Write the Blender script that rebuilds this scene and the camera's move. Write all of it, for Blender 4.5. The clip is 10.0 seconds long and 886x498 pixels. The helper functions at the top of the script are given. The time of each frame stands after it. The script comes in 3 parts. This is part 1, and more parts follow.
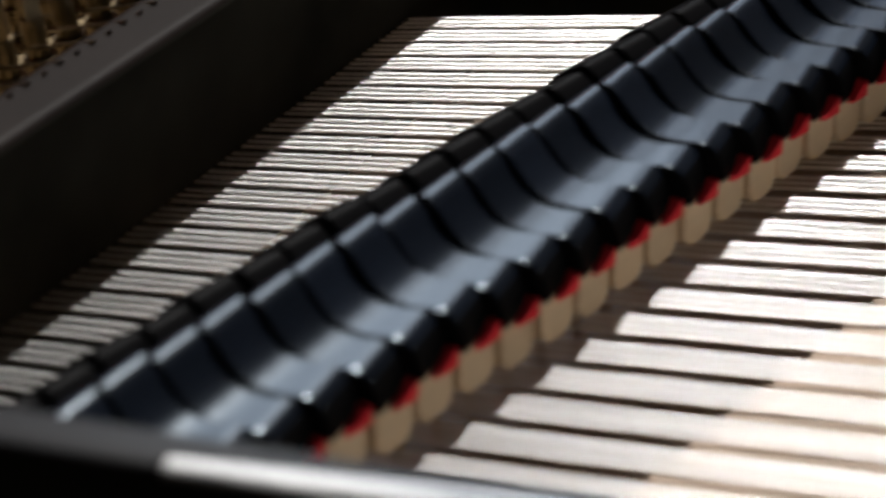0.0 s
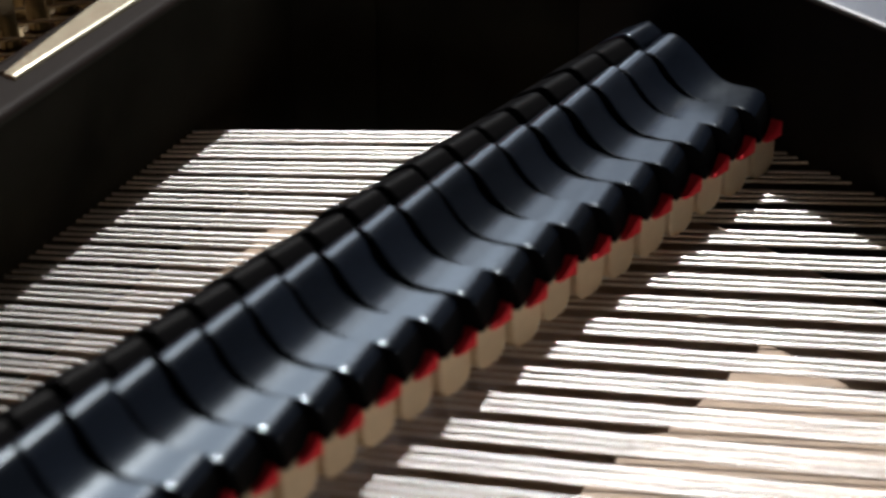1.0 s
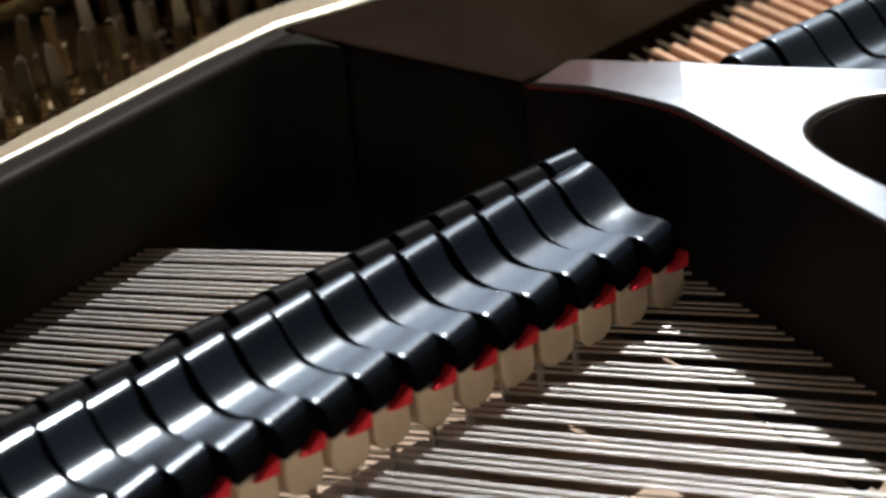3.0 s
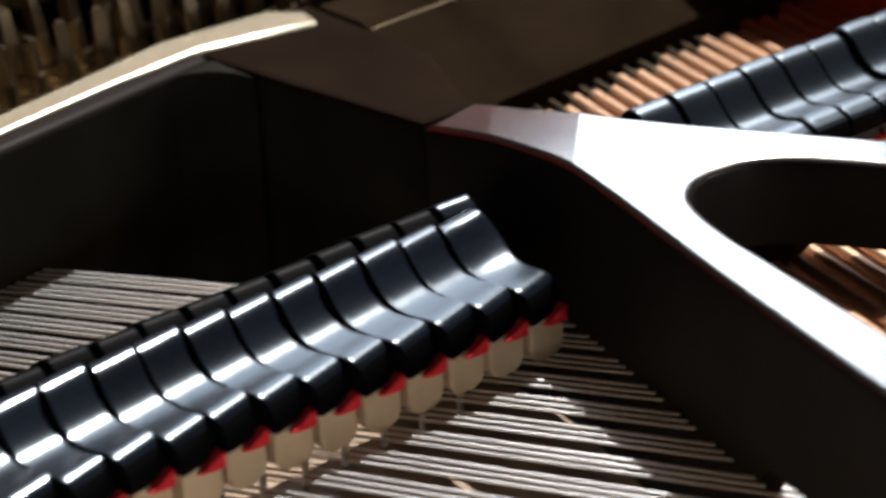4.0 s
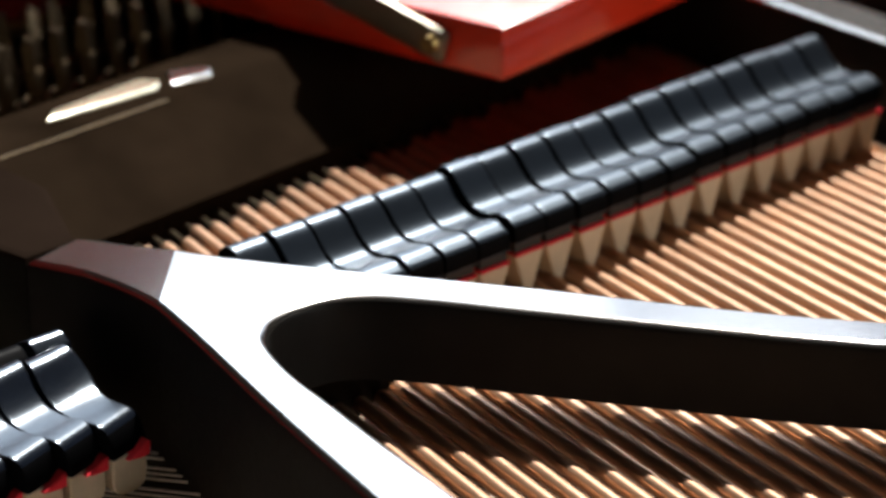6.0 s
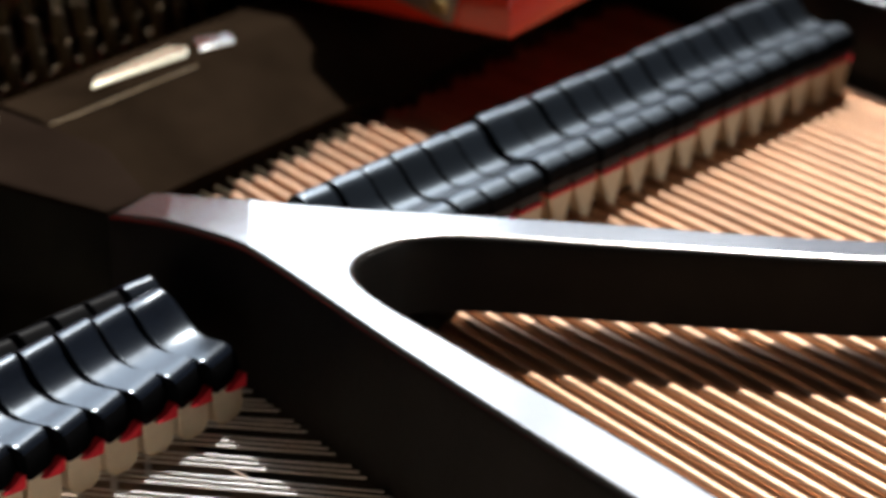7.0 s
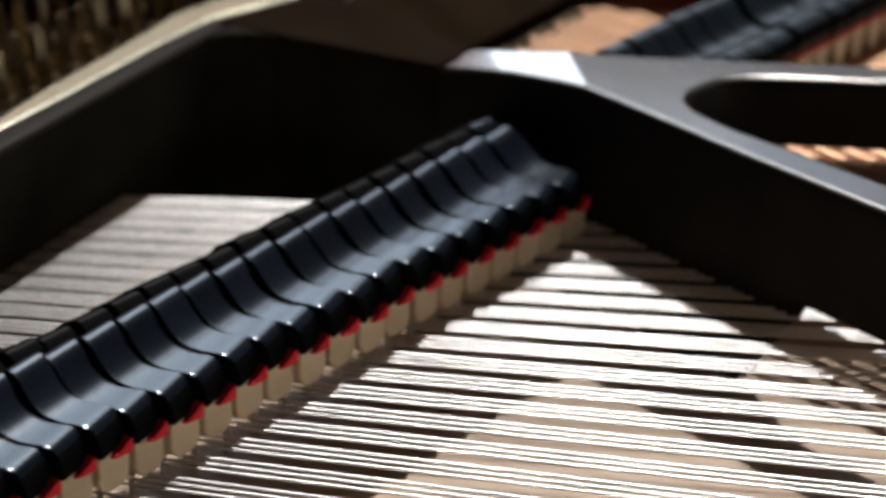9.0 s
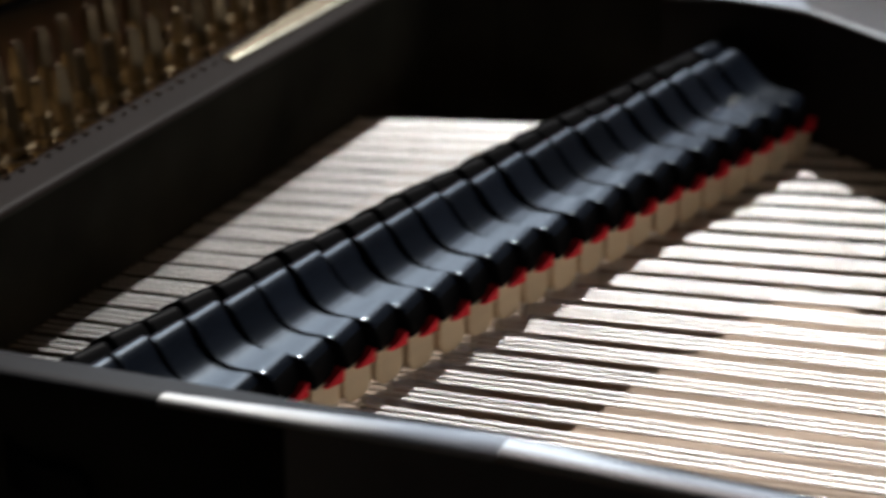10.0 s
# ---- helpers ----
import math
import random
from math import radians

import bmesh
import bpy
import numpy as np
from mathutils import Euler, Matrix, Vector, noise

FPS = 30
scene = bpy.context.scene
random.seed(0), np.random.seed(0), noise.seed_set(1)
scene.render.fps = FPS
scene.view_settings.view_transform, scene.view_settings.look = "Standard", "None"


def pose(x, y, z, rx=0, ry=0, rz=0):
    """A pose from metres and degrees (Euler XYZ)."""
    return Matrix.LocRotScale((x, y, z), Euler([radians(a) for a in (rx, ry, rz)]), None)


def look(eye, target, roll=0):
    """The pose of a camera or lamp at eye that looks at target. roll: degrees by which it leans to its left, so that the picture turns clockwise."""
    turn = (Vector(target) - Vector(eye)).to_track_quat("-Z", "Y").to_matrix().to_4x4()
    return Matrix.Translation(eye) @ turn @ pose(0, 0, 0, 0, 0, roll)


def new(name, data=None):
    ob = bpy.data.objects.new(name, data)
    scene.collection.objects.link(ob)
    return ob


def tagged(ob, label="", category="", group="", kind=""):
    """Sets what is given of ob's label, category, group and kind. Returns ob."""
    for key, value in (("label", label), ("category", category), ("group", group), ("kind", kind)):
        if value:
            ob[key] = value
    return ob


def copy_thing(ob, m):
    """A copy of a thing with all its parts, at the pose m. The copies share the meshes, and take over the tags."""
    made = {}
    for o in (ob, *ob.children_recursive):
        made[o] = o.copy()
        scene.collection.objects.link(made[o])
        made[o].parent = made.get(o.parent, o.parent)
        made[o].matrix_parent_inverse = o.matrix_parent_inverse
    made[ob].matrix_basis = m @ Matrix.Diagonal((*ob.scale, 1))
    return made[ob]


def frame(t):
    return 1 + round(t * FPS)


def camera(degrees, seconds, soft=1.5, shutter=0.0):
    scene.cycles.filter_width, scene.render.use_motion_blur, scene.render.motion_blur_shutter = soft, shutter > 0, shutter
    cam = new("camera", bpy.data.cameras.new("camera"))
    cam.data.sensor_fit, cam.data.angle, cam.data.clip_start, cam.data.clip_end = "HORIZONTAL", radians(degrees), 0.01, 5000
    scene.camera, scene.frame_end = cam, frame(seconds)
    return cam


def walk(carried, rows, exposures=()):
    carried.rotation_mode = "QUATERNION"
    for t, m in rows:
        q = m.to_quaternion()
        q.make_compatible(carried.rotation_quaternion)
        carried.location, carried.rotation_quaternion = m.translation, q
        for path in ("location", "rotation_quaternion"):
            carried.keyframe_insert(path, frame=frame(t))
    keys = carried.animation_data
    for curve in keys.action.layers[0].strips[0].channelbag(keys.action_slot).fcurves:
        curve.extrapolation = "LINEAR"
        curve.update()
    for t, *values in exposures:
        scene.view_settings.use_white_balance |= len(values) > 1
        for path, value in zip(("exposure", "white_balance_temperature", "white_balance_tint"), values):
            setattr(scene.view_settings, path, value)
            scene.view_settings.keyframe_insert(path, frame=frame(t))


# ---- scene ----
cam = camera(21.0, 10.0, soft=3.0, shutter=0.4)
cam.data.dof.use_dof = True
cam.data.dof.focus_distance = 0.625
cam.data.dof.aperture_fstop = 11.0
PATH = [
    (0, look((0.2627, -0.5446, 0.2539), (-0.0759, -0.1353, -0.0251), -2.00)),
    (0.5, look((0.2627, -0.5239, 0.2852), (-0.0535, -0.1092, -0.0114), 0.55)),
    (1, look((0.2740, -0.5005, 0.2808), (-0.0462, -0.0796, -0.0025), -0.51)),
    (1.5, look((0.3111, -0.4769, 0.2848), (-0.0358, -0.0714, 0.0104), -3.11)),
    (2, look((0.3248, -0.4547, 0.2884), (-0.0359, -0.0622, 0.0130), -3.31)),
    (2.2, look((0.3414, -0.4460, 0.2847), (-0.0343, -0.0631, 0.0160), -4.25)),
    (3.3, look((0.3930, -0.3821, 0.2853), (-0.0298, -0.0465, 0.0232), -4.58)),
    (3.5, look((0.3954, -0.3754, 0.2922), (-0.0252, -0.0415, 0.0247), -3.55)),
    (4, look((0.4133, -0.3618, 0.2947), (-0.0110, -0.0255, 0.0361), -2.53)),
    (4.5, look((0.4301, -0.3389, 0.2936), (0.0035, 0.0029, 0.0463), -1.88)),
    (5, look((0.4526, -0.3198, 0.3047), (0.0289, 0.0279, 0.0606), -1.57)),
    (5.5, look((0.4661, -0.3126, 0.3057), (0.0502, 0.0489, 0.0684), -1.32)),
    (5.7, look((0.4641, -0.3179, 0.3085), (0.0560, 0.0520, 0.0704), -0.60)),
    (6.8, look((0.4478, -0.3870, 0.3146), (0.0772, 0.0194, 0.0749), 0.19)),
    (7, look((0.4503, -0.4175, 0.3254), (0.0869, -0.0067, 0.0821), 0.13)),
    (7.2, look((0.4467, -0.4334, 0.3199), (0.0851, -0.0188, 0.0803), 0.17)),
    (7.5, look((0.4113, -0.4806, 0.3163), (0.0764, -0.0442, 0.0768), 1.62)),
    (8, look((0.4096, -0.5301, 0.3202), (0.0786, -0.0912, 0.0797), 1.34)),
    (8.5, look((0.3961, -0.5650, 0.3217), (0.0718, -0.1239, 0.0763), 1.80)),
    (9, look((0.3945, -0.6092, 0.3147), (0.0686, -0.1674, 0.0726), 1.33)),
    (9.5, look((0.3778, -0.6361, 0.3254), (0.0532, -0.2003, 0.0711), 2.22)),
    (10, look((0.3785, -0.6654, 0.3036), (0.0354, -0.2386, 0.0584), 0.56)),
]
walk(cam, PATH, exposures=[(0.0, -0.10), (1.0, -0.02), (3.3, 0.42), (5.0, 0.66), (6.8, 0.58), (8.0, 0.24), (10.0, -0.10)])

# ---- light ----
SUN_TO = Vector((-0.375, 0.592, 1.0)).normalized()
world = bpy.data.worlds.new("sky")
scene.world = world
world.use_nodes = True
wn = world.node_tree.nodes
wl = world.node_tree.links
wn.clear()
w_out = wn.new("ShaderNodeOutputWorld")
w_bg = wn.new("ShaderNodeBackground")
w_sky = wn.new("ShaderNodeTexSky")
w_sky.sky_type = "NISHITA"
w_sky.sun_disc = False
w_sky.sun_elevation = math.asin(SUN_TO.z)
w_sky.sun_rotation = math.atan2(SUN_TO.x, SUN_TO.y)
w_bg.inputs["Strength"].default_value = 0.065
wl.new(w_sky.outputs["Color"], w_bg.inputs["Color"])
wl.new(w_bg.outputs["Background"], w_out.inputs["Surface"])

sun_data = bpy.data.lights.new("sun", "SUN")
sun_data.energy = 5.0
sun_data.angle = radians(0.53)
sun_data.color = (1.0, 0.965, 0.91)
sun = new("sun", sun_data)
sun.matrix_world = look(SUN_TO * 3.0, (0, 0, 0))

# the window wall stands square to this bearing
WALL_N = Vector((-0.70, 0.714, 0.0)).normalized()
WALL_S = Vector((WALL_N.y, -WALL_N.x, 0.0))      # along the wall, to the right as seen from inside
WALL_D = 1.10
WIN = dict(s0=-0.365, s1=0.21, z0=0.12, z1=2.15)
WIN_R = dict(s0=0.21, s1=0.56, z0=0.44, z1=2.15)

sky_data = bpy.data.lights.new("window_skylight", "AREA")
sky_data.shape = "RECTANGLE"
sky_data.size = WIN["s1"] - WIN["s0"] - 0.10
sky_data.size_y = 1.10
sky_data.energy = 3.4
sky_data.color = (0.80, 0.90, 1.0)
skylamp = new("window_skylight", sky_data)
_wc = WALL_N * (WALL_D + 0.10) + WALL_S * (0.5 * (WIN["s0"] + WIN["s1"]))
_wc.z = WIN["z0"] + 0.60
skylamp.matrix_world = look(_wc, _wc - WALL_N)

# its second, shorter light
sky2_data = bpy.data.lights.new("window_skylight", "AREA")
sky2_data.shape = "RECTANGLE"
sky2_data.size = 0.18
sky2_data.size_y = 0.72
sky2_data.energy = 0.36
sky2_data.color = (0.80, 0.90, 1.0)
skylamp2 = new("window_skylight", sky2_data)
_wc2 = WALL_N * (WALL_D + 0.10) + WALL_S * (WIN_R["s0"] + 0.09)
_wc2.z = 0.925
skylamp2.matrix_world = look(_wc2, _wc2 - WALL_N)

# added fill lamp and unseen opening in the wall behind the piano's tail side
FILL_GAP = dict(d0=-2.4, d1=0.4, z0=0.0, z1=0.92)
fill_data = bpy.data.lights.new("side_fill_light", "AREA")
fill_data.shape = "RECTANGLE"
fill_data.size = 2.7
fill_data.size_y = 0.84
fill_data.energy = 17.0
fill_data.color = (1.0, 0.95, 0.88)
fill_lamp = new("side_fill_light", fill_data)
_rc = WALL_S * 2.62 + WALL_N * -1.0
_rc.z = 0.46
fill_lamp.matrix_world = look(_rc, _rc - WALL_S)


# ---- materials ----
def mat(name, base, rough=0.5, metal=0.0, var=0.15, scale=60.0, bump=0.0, bump_scale=400.0, coat=0.0, rvar=0.08, random_tint=0.0, spec=0.5, tint=None):
    m = bpy.data.materials.new(name)
    m.use_nodes = True
    n, l = m.node_tree.nodes, m.node_tree.links
    p = n["Principled BSDF"]
    p.inputs["Metallic"].default_value = metal
    p.inputs["Coat Weight"].default_value = coat
    p.inputs["Specular IOR Level"].default_value = spec
    if tint:
        p.inputs["Specular Tint"].default_value = (*tint, 1)
    tc = n.new("ShaderNodeTexCoord")
    big = n.new("ShaderNodeTexNoise")
    big.inputs["Scale"].default_value = scale
    big.inputs["Detail"].default_value = 6
    fine = n.new("ShaderNodeTexNoise")
    fine.inputs["Scale"].default_value = bump_scale
    fine.inputs["Detail"].default_value = 4
    l.new(tc.outputs["Object"], big.inputs["Vector"])
    l.new(tc.outputs["Object"], fine.inputs["Vector"])
    mix = n.new("ShaderNodeMix")
    mix.data_type = "RGBA"
    mix.inputs["A"].default_value = (*[c * (1 - var) for c in base], 1)
    mix.inputs["B"].default_value = (*[min(1, c * (1 + var)) for c in base], 1)
    l.new(big.outputs["Fac"], mix.inputs["Factor"])
    colour = mix.outputs["Result"]
    if random_tint:
        info = n.new("ShaderNodeObjectInfo")
        hsv = n.new("ShaderNodeHueSaturation")
        mr = n.new("ShaderNodeMapRange")
        mr.inputs["To Min"].default_value = 1 - random_tint
        mr.inputs["To Max"].default_value = 1 + random_tint
        l.new(info.outputs["Random"], mr.inputs["Value"])
        l.new(mr.outputs["Result"], hsv.inputs["Value"])
        l.new(colour, hsv.inputs["Color"])
        colour = hsv.outputs["Color"]
    l.new(colour, p.inputs["Base Color"])
    rr = n.new("ShaderNodeMapRange")
    rr.inputs["To Min"].default_value = max(0.02, rough - rvar)
    rr.inputs["To Max"].default_value = min(1.0, rough + rvar)
    l.new(fine.outputs["Fac"], rr.inputs["Value"])
    l.new(rr.outputs["Result"], p.inputs["Roughness"])
    if bump:
        b = n.new("ShaderNodeBump")
        b.inputs["Strength"].default_value = bump
        b.inputs["Distance"].default_value = 0.0004
        l.new(fine.outputs["Fac"], b.inputs["Height"])
        l.new(b.outputs["Normal"], p.inputs["Normal"])
    return m


def wood_mat(name, light, dark, rough, axis_angle, ring=140.0, coat=0.2):
    """Straight-grained wood with the grain along a bearing in degrees."""
    m = bpy.data.materials.new(name)
    m.use_nodes = True
    n, l = m.node_tree.nodes, m.node_tree.links
    p = n["Principled BSDF"]
    tc = n.new("ShaderNodeTexCoord")
    mp = n.new("ShaderNodeMapping")
    mp.inputs["Rotation"].default_value = (0, 0, radians(-axis_angle))
    mp.inputs["Scale"].default_value = (0.06, 1.0, 1.0)
    l.new(tc.outputs["Object"], mp.inputs["Vector"])
    g = n.new("ShaderNodeTexNoise")
    g.inputs["Scale"].default_value = ring * 3
    g.inputs["Detail"].default_value = 5
    l.new(mp.outputs["Vector"], g.inputs["Vector"])
    w = n.new("ShaderNodeTexWave")
    w.bands_direction = "Y"
    w.inputs["Scale"].default_value = ring
    w.inputs["Distortion"].default_value = 3.0
    w.inputs["Detail"].default_value = 3
    l.new(mp.outputs["Vector"], w.inputs["Vector"])
    ml = n.new("ShaderNodeMath")
    ml.operation = "MULTIPLY"
    l.new(g.outputs["Fac"], ml.inputs[0])
    l.new(w.outputs["Fac"], ml.inputs[1])
    mix = n.new("ShaderNodeMix")
    mix.data_type = "RGBA"
    mix.inputs["A"].default_value = (*light, 1)
    mix.inputs["B"].default_value = (*dark, 1)
    l.new(ml.outputs["Value"], mix.inputs["Factor"])
    l.new(mix.outputs["Result"], p.inputs["Base Color"])
    p.inputs["Roughness"].default_value = rough
    p.inputs["Coat Weight"].default_value = coat
    p.inputs["Coat Roughness"].default_value = 0.15
    b = n.new("ShaderNodeBump")
    b.inputs["Strength"].default_value = 0.15
    b.inputs["Distance"].default_value = 0.0003
    l.new(g.outputs["Fac"], b.inputs["Height"])
    l.new(b.outputs["Normal"], p.inputs["Normal"])
    return m


M_HEAD = mat("black_satin_lacquer", (0.005, 0.007, 0.012), 0.21, var=0.5, scale=120, bump=0.03, bump_scale=700, rvar=0.05, random_tint=0.3, spec=0.95, tint=(0.72, 0.86, 1.0))
M_HEAD_BASS = mat("black_gloss_lacquer", (0.005, 0.007, 0.011), 0.31, var=0.5, scale=120, bump=0.03, bump_scale=700, rvar=0.05, random_tint=0.3, spec=1.0, tint=(0.62, 0.80, 1.0))
M_SHOE = mat("dull_grey_brown_wood", (0.050, 0.043, 0.040), 0.5, var=0.35, scale=120, bump=0.15, bump_scale=900, spec=0.2)
M_LOBE = mat("matte_black_wood", (0.004, 0.004, 0.0045), 0.45, var=0.4, scale=90, bump=0.1, bump_scale=900, spec=0.02)
M_RED_FELT = mat("red_felt", (0.90, 0.025, 0.045), 0.9, var=0.2, scale=300, bump=0.8, bump_scale=2500)
M_FELT = mat("cream_felt", (0.78, 0.63, 0.43), 0.95, var=0.12, scale=200, bump=0.8, bump_scale=2500, random_tint=0.08)
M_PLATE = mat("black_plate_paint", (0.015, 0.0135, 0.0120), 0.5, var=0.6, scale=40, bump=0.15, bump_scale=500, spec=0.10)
# shiny strut tops; on the near strut also the brightest painted sunlight
M_PLATE_TOP = mat("worn_shiny_and_sunlit_plate", (0.60, 0.58, 0.555), 0.18, metal=1.0, var=0.15, scale=45, bump=0.03, bump_scale=700, rvar=0.04)
M_BRONZE = mat("bronze_plate_paint", (0.017, 0.0110, 0.0069), 0.6, var=0.85, scale=30, bump=0.2, bump_scale=350, spec=0.0)
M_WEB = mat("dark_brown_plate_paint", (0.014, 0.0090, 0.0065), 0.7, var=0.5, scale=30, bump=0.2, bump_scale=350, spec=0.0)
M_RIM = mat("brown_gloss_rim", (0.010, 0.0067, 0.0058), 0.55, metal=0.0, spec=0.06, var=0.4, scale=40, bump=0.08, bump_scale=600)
M_FIELD = mat("gold_bronze_paint", (0.30, 0.225, 0.125), 0.45, var=0.4, scale=50, bump=0.2, bump_scale=500, spec=0.2)
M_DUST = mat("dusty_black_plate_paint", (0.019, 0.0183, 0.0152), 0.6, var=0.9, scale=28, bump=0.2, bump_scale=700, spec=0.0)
M_CAP = mat("bare_pale_plate_edge", (0.86, 0.79, 0.60), 0.2, metal=0.72, var=0.15, scale=60, bump=0.05, bump_scale=500)
M_GLOSS = mat("black_gloss_plate", (0.014, 0.014, 0.016), 0.34, var=0.3, scale=40, rvar=0.05, bump=0.04, bump_scale=500, spec=0.16)
# lighter plate colour, stands for light on the near strut's front
M_LIT_FRONT = mat("lit_grey_plate_front", (0.100, 0.095, 0.090), 0.55, var=0.35, scale=35, bump=0.1, bump_scale=500, spec=0.2)
# pale grey that paints sunlight onto the near strut's top
M_SUNLIT = mat("sunlit_plate_strip", (0.46, 0.465, 0.475), 0.34, metal=0.8, var=0.25, scale=70, bump=0.05, bump_scale=500)
M_STEEL = mat("polished_steel_wire", (0.77, 0.77, 0.77), 0.37, metal=0.8, var=0.10, scale=30, bump=0.0, bump_scale=260, rvar=0.02, random_tint=0.12)
M_COPPER = mat("copper_winding", (0.57, 0.345, 0.22), 0.38, metal=0.72, var=0.2, scale=60, random_tint=0.12)
M_PIN = mat("blued_steel_pin", (0.22, 0.17, 0.11), 0.34, metal=1.0, var=0.3, scale=200, random_tint=0.25)
M_RED = mat("red_lacquer", (0.84, 0.045, 0.014), 0.22, var=0.2, scale=25, coat=0.5)
M_RED_DARK = mat("dark_red_lacquer", (0.20, 0.010, 0.008), 0.25, var=0.2, scale=25, coat=0.5)
M_BRASS = mat("brass", (0.72, 0.52, 0.22), 0.28, metal=1.0, var=0.2, scale=120)
M_BAR = mat("dull_steel_bar", (0.30, 0.27, 0.22), 0.42, metal=1.0, var=0.25, scale=60, bump=0.1)
M_CASE = mat("black_case_lacquer", (0.012, 0.012, 0.012), 0.25, var=0.3, scale=12)
M_PLASTER = mat("pale_plaster", (0.11, 0.10, 0.09), 0.9, var=0.08, scale=4, bump=0.3, bump_scale=80)
M_FLOOR = wood_mat("floor_boards", (0.20, 0.12, 0.07), (0.10, 0.06, 0.035), 0.5, 40, 8, 0.1)
M_BOARD = wood_mat("spruce_soundboard", (0.34, 0.235, 0.155), (0.23, 0.145, 0.088), 0.5, 62, 120, 0.06)
M_WHITE = mat("white_paint", (0.78, 0.78, 0.76), 0.5, var=0.03, scale=8)


# ---- mesh helpers ----
def mesh_of(name, bm, material, smooth=0.0):
    me = bpy.data.meshes.new(name)
    bm.normal_update()
    bm.to_mesh(me)
    bm.free()
    me.materials.append(material)
    if smooth:
        for f in me.polygons:
            f.use_smooth = True
        me.set_sharp_from_angle(angle=radians(smooth))
    return me


def part(name, bm, material, parent, label="", smooth=0.0):
    ob = new(name, mesh_of(name, bm, material, smooth))
    ob.parent = parent
    if label:
        tagged(ob, label)
    return ob


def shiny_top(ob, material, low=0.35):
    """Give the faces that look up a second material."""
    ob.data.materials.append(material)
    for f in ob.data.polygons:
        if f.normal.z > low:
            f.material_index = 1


def flat_facets(me):
    """Keep the creases between nearly level faces crisp."""
    level = {}
    for f in me.polygons:
        if f.normal.z > 0.9:
            for k in f.edge_keys:
                level.setdefault(k, []).append(f.normal)
    for e in me.edges:
        pair = level.get(e.key, ())
        if len(pair) == 2 and pair[0].dot(pair[1]) < 0.9995:
            e.use_edge_sharp = True


def thing(name, label, category, at=(0, 0, 0), group="", kind=""):
    ob = new(name)
    ob.location = at
    ob.empty_display_size = 0.02
    return tagged(ob, label, category, group, kind)


def solid(name, bm, material, label, category="", group="", kind="", smooth=0.0):
    return tagged(new(name, mesh_of(name, bm, material, smooth)), label, category, group, kind)


def prism(bm, outline, z0, z1, bevel=0.0, segments=2):
    """An upright slab over a plan outline (metres)."""
    low = [bm.verts.new((x, y, z0)) for x, y in outline]
    top = [bm.verts.new((x, y, z1)) for x, y in outline]
    n = len(outline)
    f_top = bm.faces.new(top)
    bm.faces.new(list(reversed(low)))
    for i in range(n):
        j = (i + 1) % n
        bm.faces.new((low[i], low[j], top[j], top[i]))
    bmesh.ops.recalc_face_normals(bm, faces=bm.faces[:])
    if bevel:
        bmesh.ops.bevel(bm, geom=list(f_top.edges), offset=bevel, segments=segments, affect="EDGES", profile=0.5)
        bm.normal_update()
        top_faces = [f for f in bm.faces if f.normal.z > 0.999]
        # a narrow border keeps the flat top flat beside its rounded edge
        bmesh.ops.inset_region(bm, faces=top_faces, thickness=0.4 * bevel, use_even_offset=True)
    return bm


def box(bm, x0, x1, y0, y1, z0, z1, bevel=0.0, segments=2):
    g = bmesh.ops.create_cube(bm, size=1.0)
    for v in g["verts"]:
        v.co = Vector((x0 + (v.co.x + 0.5) * (x1 - x0), y0 + (v.co.y + 0.5) * (y1 - y0), z0 + (v.co.z + 0.5) * (z1 - z0)))
    if bevel:
        es = {e for v in g["verts"] for e in v.link_edges}
        bmesh.ops.bevel(bm, geom=list(es), offset=bevel, segments=segments, affect="EDGES", profile=0.5)
    return bm


def sweep(bm, profile, y0, y1, bevel=0.0):
    """A closed x-z profile carried along y."""
    ys = [y0, y0 + 1.15 * bevel, y1 - 1.15 * bevel, y1] if bevel else [y0, y1]
    rings = [[bm.verts.new((x, y, z)) for x, z in profile] for y in ys]
    n = len(profile)
    fa = bm.faces.new(rings[0])
    fb = bm.faces.new(list(reversed(rings[-1])))
    for a, b in zip(rings, rings[1:]):
        for i in range(n):
            j = (i + 1) % n
            bm.faces.new((a[i], b[i], b[j], a[j]))
    bmesh.ops.recalc_face_normals(bm, faces=bm.faces[:])
    if bevel:
        bmesh.ops.bevel(bm, geom=list(set(fa.edges) | set(fb.edges)), offset=bevel, segments=2, affect="EDGES", profile=0.5)
    return bm


def tube(bm, a, b, r0, r1=None, sides=8, caps=True):
    a, b = Vector(a), Vector(b)
    r1 = r0 if r1 is None else r1
    q = (b - a).to_track_quat("Z", "Y")
    ra, rb = [], []
    for i in range(sides):
        t = 2 * math.pi * i / sides
        d = q @ Vector((math.cos(t), math.sin(t), 0))
        ra.append(bm.verts.new(a + d * r0))
        rb.append(bm.verts.new(b + d * r1))
    for i in range(sides):
        j = (i + 1) % sides
        bm.faces.new((ra[i], ra[j], rb[j], rb[i]))
    if caps:
        bm.faces.new(list(reversed(ra)))
        bm.faces.new(rb)
    return bm


